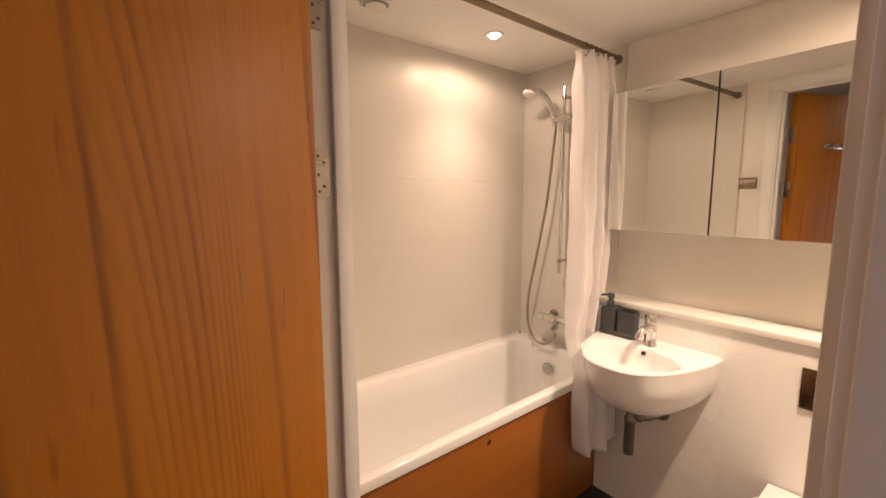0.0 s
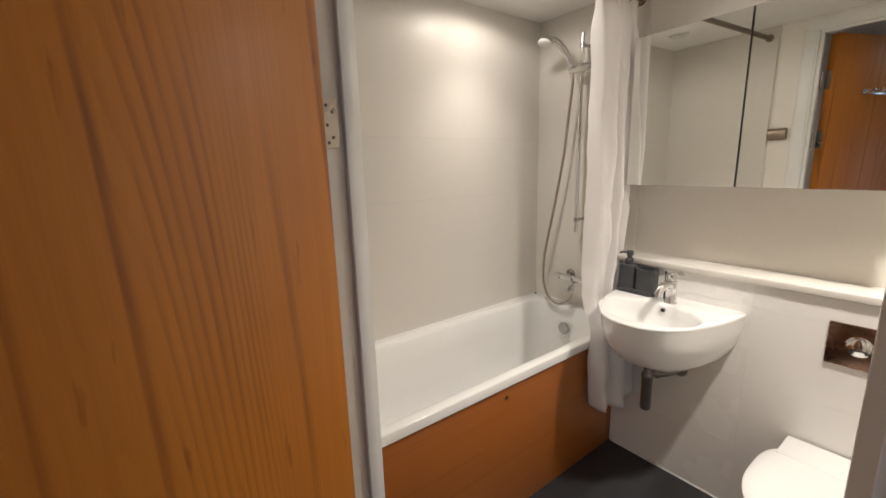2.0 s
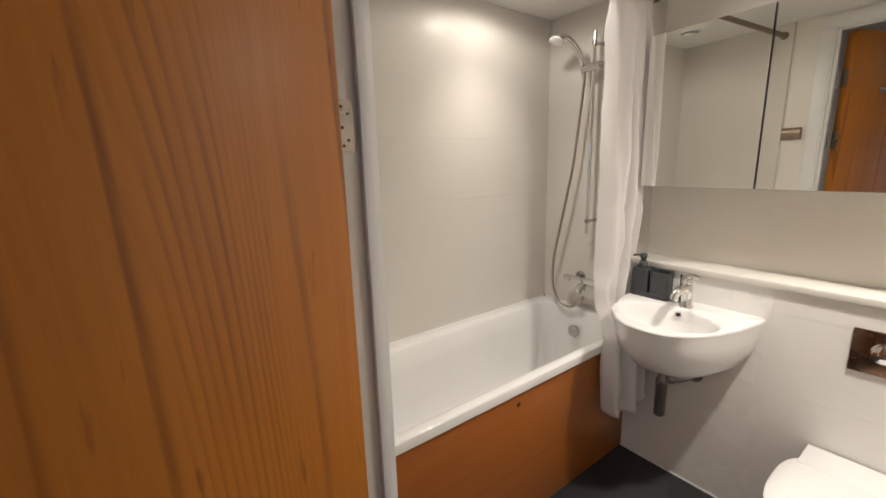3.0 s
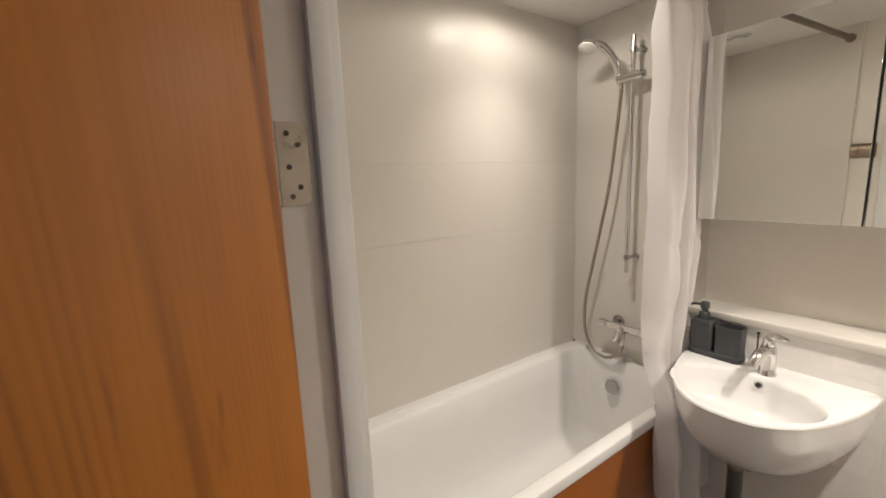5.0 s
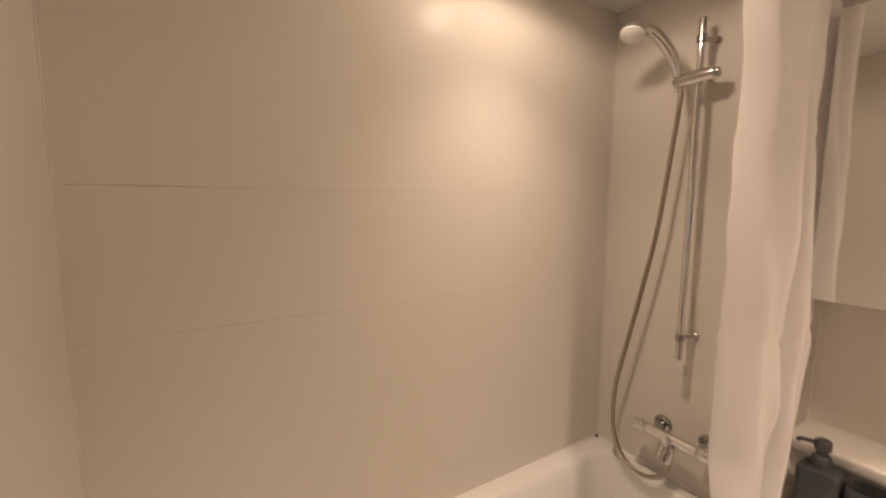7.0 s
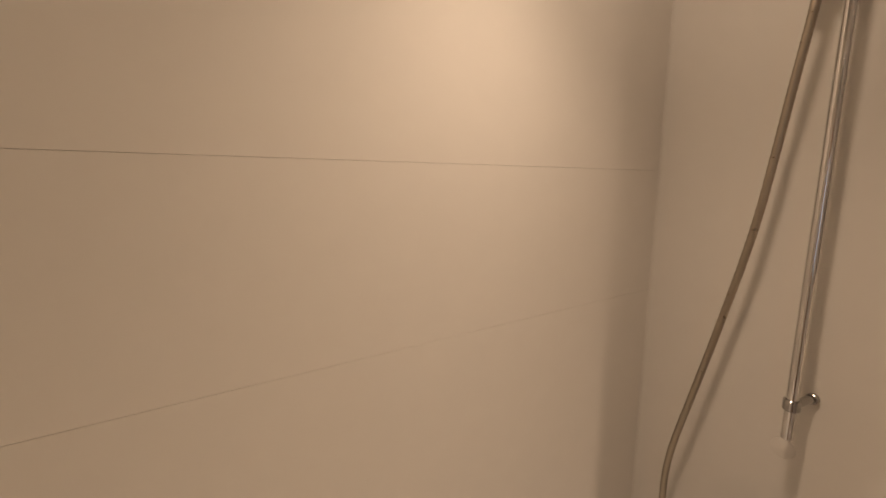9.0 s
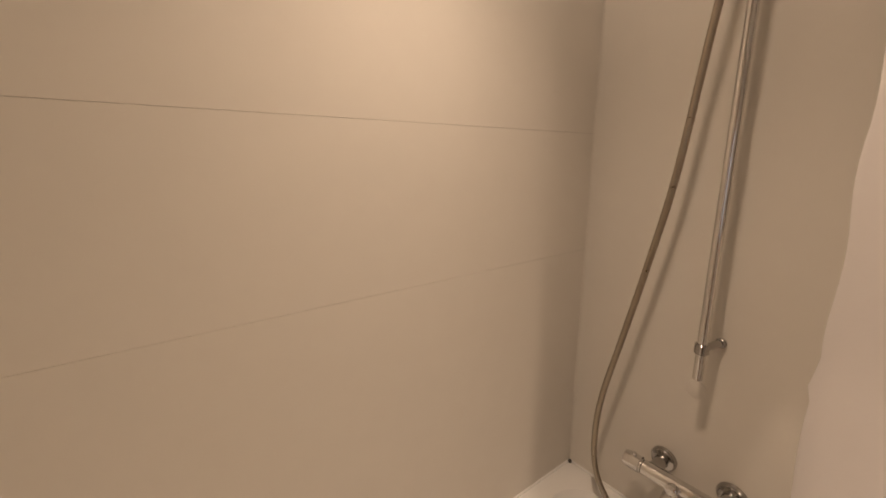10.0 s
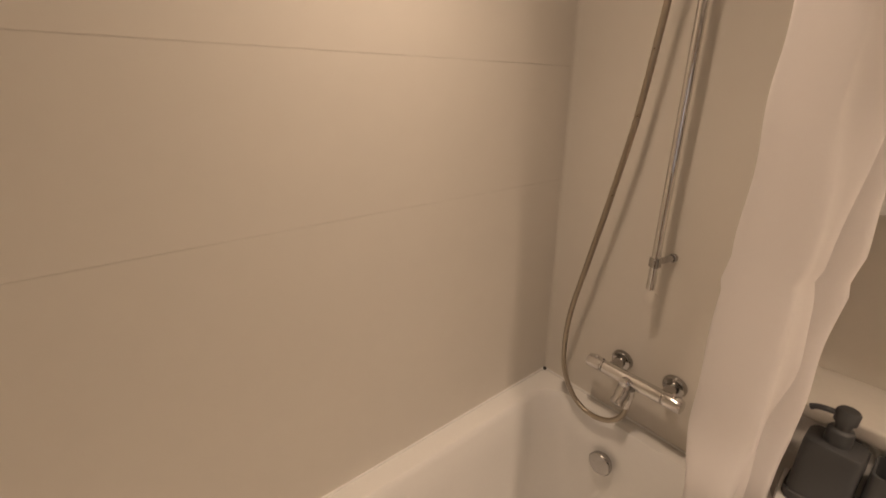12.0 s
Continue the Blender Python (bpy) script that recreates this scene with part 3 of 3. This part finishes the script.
def d_outline(a, grow=0.0):
    """The basin's outer edge in the direction a from the bowl's middle."""
    d = Vector((math.cos(a), math.sin(a)))
    lo, hi = 0.0, 0.6
    for _ in range(40):
        t = (lo + hi) / 2
        x, s = CX + d.x * t, abs((d.y * t) / (HALF + grow))
        inside = x < XB and s < 1 and (XB - x) < (DEEP + grow) * (1 - s ** 2.5) ** 0.62 + 0.012
        lo, hi = (t, hi) if inside else (lo, t)
    return CX + d.x * lo, BY + d.y * lo


N = 96
angles = [2 * math.pi * k / N for k in range(N)]
outer = [d_outline(a) for a in angles]


def shrunk(s, z, lift=0.0):
    return [(XB - (XB - x) * s - lift, BY + (y - BY) * s, z) for x, y in outer]


def bowl(ax, ay, z, shift=0.0):
    return [(CX + 0.010 + shift + ax * math.cos(a), BY + 0.012 + ay * math.sin(a), z) for a in angles]


def between(r0, r1, s, z):
    return [(p[0] + (q[0] - p[0]) * s, p[1] + (q[1] - p[1]) * s, z) for p, q in zip(r0, r1)]


top_in = bowl(0.138, 0.194, BZ - 0.004)
body = [shrunk(0.10, 0.590), shrunk(0.36, 0.594), shrunk(0.60, 0.614), shrunk(0.79, 0.660), shrunk(0.91, 0.722), shrunk(0.97, 0.786),
        shrunk(0.985, 0.828), shrunk(0.995, BZ - 0.012), shrunk(1.0, BZ - 0.006), shrunk(0.992, BZ - 0.001), shrunk(0.982, BZ),
        between(shrunk(0.982, BZ), top_in, 0.5, BZ - 0.001), between(shrunk(0.982, BZ), top_in, 0.93, BZ - 0.001), top_in,
        bowl(0.132, 0.187, BZ - 0.013), bowl(0.124, 0.176, BZ - 0.045, 0.002), bowl(0.107, 0.152, BZ - 0.085, 0.006), bowl(0.073, 0.108, BZ - 0.115, 0.010), bowl(0.024, 0.028, BZ - 0.128, 0.012)]
part("bowl", loft(body, True, True), ceramic, basin)
part("overflow_ring", turned([(0.0125, 0), (0.0125, 0.002), (0.0105, 0.003), (0.0080, 0.002)], (1.9690, 1.028, 0.826), (-1, 0, 0.35), 24), chrome, basin, "chrome overflow ring")
part("overflow_hole", turned([(0.0078, 0), (0.0078, 0.0026), (0.002, 0.0026)], (1.9685, 1.028, 0.826), (-1, 0, 0.35), 20), black, basin)
part("waste", turned([(0.022, 0), (0.022, 0.002), (0.017, 0.003), (0.015, 0.001)], (CX + 0.022, BY + 0.012, BZ - 0.128), (0, 0, 1), 24), chrome, basin)

trap = thing("bottle_trap", 1.97, 1.06, 0.38, "dull grey bottle trap under the basin", "pipe")
TX, TY = 1.965, 1.068
part("bottle", turned([(0.014, 0), (0.0215, 0.006), (0.0225, 0.02), (0.0225, 0.150), (0.024, 0.152), (0.024, 0.172), (0.019, 0.178), (0.016, 0.182), (0.016, 0.252)], (TX, TY, 0.350), (0, 0, 1), 28), dull_grey, trap)
part("pipe", tube([(TX + 0.010, TY - 0.012, 0.528), (TX + 0.035, TY - 0.045, 0.529), (2.050, TY - 0.066, 0.531), (XB, TY - 0.076, 0.532)], 0.016, 18), dull_grey, trap)
part("nut", turned([(0.019, 0), (0.022, 0.003), (0.022, 0.018), (0.019, 0.021)], (TX + 0.016, TY - 0.020, 0.528), (0.6, -0.8, 0), 12), dull_grey, trap)
part("wall_flange", turned([(0.033, 0), (0.033, 0.006), (0.024, 0.018), (0.018, 0.020)], (XB, TY - 0.076, 0.532), (-1, 0, 0), 28), dull_grey, trap)
part("supply_pipe", tube([(2.03, 1.0, 0.66), (2.035, 0.995, 0.61), (2.05, 0.99, 0.585), (XB, 0.985, 0.580)], 0.008, 14), dull_grey, trap)

tap = thing("basin_tap", 2.02, 1.02, BZ, "chrome mixer tap with a lever on the basin ledge", "tap")
part("body", turned([(0.025, 0), (0.025, 0.004), (0.0225, 0.008), (0.0215, 0.060), (0.0225, 0.085), (0.020, 0.096), (0.012, 0.100)], (2.015, 1.022, BZ - 0.001), (-0.06, 0, 1), 32), chrome, tap)
part("spout", tube([(2.010, 1.022, BZ + 0.070), (1.985, 1.025, BZ + 0.082), (1.955, 1.030, BZ + 0.078), (1.930, 1.034, BZ + 0.058), (1.925, 1.035, BZ + 0.044)], lambda s: 0.0175 - 0.004 * s, 20), chrome, tap)
part("lever", join(tube([(2.008, 1.022, BZ + 0.098), (2.008, 1.020, BZ + 0.122), (2.006, 1.006, BZ + 0.134), (2.002, 0.988, BZ + 0.134), (2.000, 0.972, BZ + 0.130)], lambda s: 0.0125 - 0.006 * s, 18), turned([(0.016, 0), (0.017, 0.006), (0.016, 0.022), (0.010, 0.027)], (2.009, 1.022, BZ + 0.098), (-0.05, 0, 1), 28)), chrome, tap)
part("pull_rod", join(rod((2.044, 1.062, BZ - 0.002), (2.044, 1.062, BZ + 0.116), 0.0026, 10), turned([(0.004, 0), (0.005, 0.004), (0.003, 0.008)], (2.044, 1.062, BZ + 0.114), (0, 0, 1), 14)), black, tap)

# dispenser and tumbler in one tray
soap = thing("soap_dispenser_set", 2.05, 1.18, BZ, "dark grey soap dispenser and tumbler in one tray", "soap dispenser")
part("tray", loft([rounded(2.012, 2.078, 1.100, 1.264, 0.016, BZ - 0.0005), rounded(2.010, 2.080, 1.098, 1.266, 0.018, BZ + 0.003), rounded(2.010, 2.080, 1.098, 1.266, 0.018, BZ + 0.018), rounded(2.013, 2.077, 1.101, 1.263, 0.016, BZ + 0.020)], True, True), grey_plastic, soap)
bottle = part("bottle", loft([rounded(2.014, 2.076, 1.187, 1.262, 0.012, BZ + 0.014), rounded(2.014, 2.076, 1.187, 1.262, 0.012, BZ + 0.118), rounded(2.017, 2.073, 1.190, 1.259, 0.012, BZ + 0.124), rounded(2.024, 2.066, 1.198, 1.251, 0.012, BZ + 0.126)], True, True), grey_plastic, soap)
part("pump", join(turned([(0.017, 0), (0.017, 0.024), (0.015, 0.028), (0.0105, 0.030), (0.0105, 0.040), (0.0145, 0.042), (0.0150, 0.060), (0.012, 0.064)], (2.045, 1.226, BZ + 0.124), (0, 0, 1), 24), tube([(2.045, 1.226, BZ + 0.176), (2.040, 1.246, BZ + 0.178), (2.037, 1.260, BZ + 0.177), (2.036, 1.268, BZ + 0.172)], 0.0048, 12)), grey_plastic, bottle)
tumbler_rings = [rounded(2.014, 2.076, 1.102, 1.180, 0.012, BZ + 0.014), rounded(2.013, 2.077, 1.101, 1.181, 0.012, BZ + 0.118), rounded(2.016, 2.074, 1.104, 1.178, 0.010, BZ + 0.119), rounded(2.017, 2.073, 1.105, 1.177, 0.010, BZ + 0.110), rounded(2.018, 2.072, 1.106, 1.176, 0.010, BZ + 0.03)]
part("tumbler", loft(tumbler_rings, True, True), grey_plastic, soap)

# ---- mirror cabinet ----
cabinet = thing("mirror_cabinet", 2.15, 0.855, 1.33, "wall cabinet with two frameless mirror doors", "cabinet")
MZ0, MZ1 = 1.332, 1.955
part("carcass", box(2.118, XS + 0.006, 0.425, 1.286, MZ0 + 0.004, MZ1 - 0.004, 0.001), cabinet_white, cabinet)


def mirror_door(y0, y1, x, ajar):
    bm = box(x, x + 0.016, y0, y1, MZ0, MZ1, 0.0012, 2)
    bmesh.ops.rotate(bm, cent=(x + 0.016, 0.857, 0), matrix=Matrix.Rotation(radians(ajar), 3, "Z"), verts=bm.verts)
    d = part("door", bm, dark_board, cabinet)
    g = box(x - 0.0016, x - 0.0004, y0 + 0.0008, y1 - 0.0008, MZ0 + 0.0008, MZ1 - 0.0008, 0.0004, 1)
    bmesh.ops.rotate(g, cent=(x + 0.016, 0.857, 0), matrix=Matrix.Rotation(radians(ajar), 3, "Z"), verts=g.verts)
    part("mirror", g, mirror_glass, d, "clear frameless mirror")


mirror_door(0.8595, 1.292, 2.078, -2.7)
mirror_door(0.4245, 0.8545, 2.078, -2.7)

# ---- toilet ----
toilet = thing("toilet", 1.8, 0.455, 0.0, "white wall-hung toilet with its lid down", "toilet")
TYC = 0.455


def seat_ring(z, grow=0.0, x_back=2.030, x_front=1.560, half=0.178):
    out = []
    for k in range(64):
        a = 2 * math.pi * k / 64
        c, s = math.cos(a), math.sin(a)
        mid = 1.80
        x = mid + (x_back - mid + grow) * abs(c) ** 0.55 if c > 0 else mid - (mid - x_front + grow) * abs(c) ** 0.95
        y = TYC + math.copysign((half + grow) * abs(s) ** (0.62 if c > 0 else 0.85), s) * (1 - 0.12 * max(c, 0) ** 3)
        out.append((x, y, z))
    return out


pan = [seat_ring(0.06, -0.07, 2.085, 1.72, 0.16), seat_ring(0.12, -0.06, 2.085, 1.68, 0.17), seat_ring(0.24, -0.03, 2.085, 1.61, 0.178), seat_ring(0.34, -0.008, 2.085, 1.57, 0.178), seat_ring(0.378, -0.006, 2.085, 1.565, 0.178), seat_ring(0.382, -0.016, 2.085, 1.565, 0.178)]
part("pan", loft(pan, True, True), ceramic, toilet)
part("seat", loft([seat_ring(0.3835, -0.008), seat_ring(0.386, 0.0), seat_ring(0.400, 0.0), seat_ring(0.4025, -0.006)], True, True), plastic_white, toilet)
part("lid", loft([seat_ring(0.4045, -0.006), seat_ring(0.407, 0.003), seat_ring(0.419, 0.003), seat_ring(0.4245, -0.006), seat_ring(0.427, -0.03), seat_ring(0.4275, -0.12)], True, True), plastic_white, toilet)
part("hinge_block", box(1.945, 2.086, TYC - 0.146, TYC + 0.146, 0.4045, 0.4284, 0.0035, 3), plastic_white, toilet)

plate = thing("flush_plate", XB, 0.4625, 0.82, "steel flush plate toned brown for its reflections, with a round button", "flush plate")
part("plate", box(XB - 0.008, XB + 0.001, 0.385, 0.541, 0.748, 0.894, 0.0015, 2), plate_metal, plate)
part("button", turned([(0.034, 0), (0.034, 0.003), (0.031, 0.004), (0.030, 0.0035), (0.0295, 0.008), (0.024, 0.012), (0.012, 0.0145), (0.003, 0.015)], (XB - 0.008, 0.4625, 0.826), (-1, 0, 0), 40), chrome, plate, "domed round chrome button")

# ---- towel hook by the door ----
hook = thing("robe_hook", XW, 1.25, 1.54, "steel robe hook plate toned brown for reflections, with three curved leaves", "hook")
part("back_plate", box(XW - 0.005, XW + 0.003, 1.203, 1.297, 1.540, 1.610, 0.002), hook_steel, hook)
for k in range(3):
    yk = 1.204 + 0.0315 * k
    prof = []
    for q in range(15):
        a = radians(80 - 165 * q / 14)
        prof.append((XW + 0.003 + 0.024 * math.cos(a), 1.576 + 0.036 * math.sin(a)))
    inner = [(XW + 0.003 + (x - XW - 0.003) * 0.90, 1.576 + (z - 1.576) * 0.95) for x, z in prof]
    ring = prof + inner[::-1]
    part("leaf", loft([[(x, yk, z) for x, z in ring], [(x, yk + 0.029, z) for x, z in ring]], True, True), hook_steel, hook)

# ---- ceiling fittings ----
for k, (lx, ly, lz) in enumerate(LAMPS + [(-0.55, 0.34, 2.40)]):
    lamp = thing("downlight", lx, ly, lz, "round recessed ceiling downlight, lit", "downlight", "ceiling downlights")
    part("trim", turned([(0.024, 0), (0.024, 0.002), (0.034, 0.005), (0.041, 0.005), (0.044, 0.001), (0.044, -0.001)], (lx, ly, lz), (0, 0, -1), 36), gloss_white, lamp)
    part("lens", turned([(0.0225, 0), (0.0225, 0.006), (0.019, 0.012), (0.012, 0.016), (0.004, 0.0175)], (lx, ly, lz), (0, 0, -1), 32), glow, lamp)
vent = thing("ceiling_vent", 1.09, 1.69, TOP, "round white extractor vent in the ceiling", "vent")
part("flange", turned([(0.062, 0), (0.062, 0.004), (0.056, 0.009), (0.047, 0.010), (0.046, 0.002), (0.010, 0.002)], (1.09, 1.69, TOP), (0, 0, -1), 40), gloss_white, vent)
part("cone", turned([(0.012, 0), (0.012, 0.008), (0.038, 0.012), (0.040, 0.016), (0.034, 0.021), (0.008, 0.023)], (1.09, 1.69, TOP - 0.001), (0, 0, -1), 40), gloss_white, vent)

# ---- tiles, each a piece of its own ----
tile_meshes = {}


def tile(parent, centre, w, h, axis, glaze=tile_white):
    """A thin tile of w x h, its face along -y (axis y), -x (axis x) or +x (axis w)."""
    key = (round(w, 4), round(h, 4), axis)
    if key not in tile_meshes:
        t, b = 0.008, 0.0003
        outer_r = [(-w / 2, -h / 2), (w / 2, -h / 2), (w / 2, h / 2), (-w / 2, h / 2)]
        rings = [[(x, z, 0.0) for x, z in outer_r], [(x, z, t - b) for x, z in outer_r], [(x - math.copysign(b, x), z - math.copysign(b, z), t) for x, z in outer_r]]
        turn = {"y": lambda p: (p[0], -p[2], p[1]), "x": lambda p: (-p[2], p[0], p[1]), "w": lambda p: (p[2] * 2.375, p[0], p[1])}[axis]
        tile_meshes[key] = mesh_of("tile", loft([[turn(p) for p in r] for r in rings], True, True), glaze, False)
    ob = new("tile", tile_meshes[key])
    ob.parent, ob.location = parent, centre


def cuts(lo, hi, marks):
    m = [lo] + [k for k in marks if lo + 0.01 < k < hi - 0.01] + [hi]
    return list(zip(m, m[1:]))


J = 0.00045
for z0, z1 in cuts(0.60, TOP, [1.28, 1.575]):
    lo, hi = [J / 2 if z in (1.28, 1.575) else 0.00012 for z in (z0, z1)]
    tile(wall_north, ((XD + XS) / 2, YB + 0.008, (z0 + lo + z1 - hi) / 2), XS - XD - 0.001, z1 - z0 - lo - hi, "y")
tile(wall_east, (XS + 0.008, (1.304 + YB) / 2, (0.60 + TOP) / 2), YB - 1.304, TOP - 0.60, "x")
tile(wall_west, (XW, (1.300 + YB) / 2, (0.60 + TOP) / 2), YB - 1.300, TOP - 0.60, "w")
structure("trim_corner_bead", join(box(XD - 0.001, XD + 0.003, YB - 0.003, YB + 0.001, 0.63, TOP, 0.001), box(XS - 0.0025, XS + 0.001, YB - 0.0025, YB + 0.001, 0.63, TOP, 0.001)), tile_white, "pale sealant in the tiled corners", "trim")
for z0, z1 in cuts(0.006, 0.970, [0.283, 0.583, 0.883]):
    for a, b in cuts(YS, 1.302, [0.16, 0.76]):
        tile(boxing, (XB + 0.008, (a + b) / 2, (z0 + z1) / 2), b - a - J * 0.5, z1 - z0 - J, "x", white_tile)
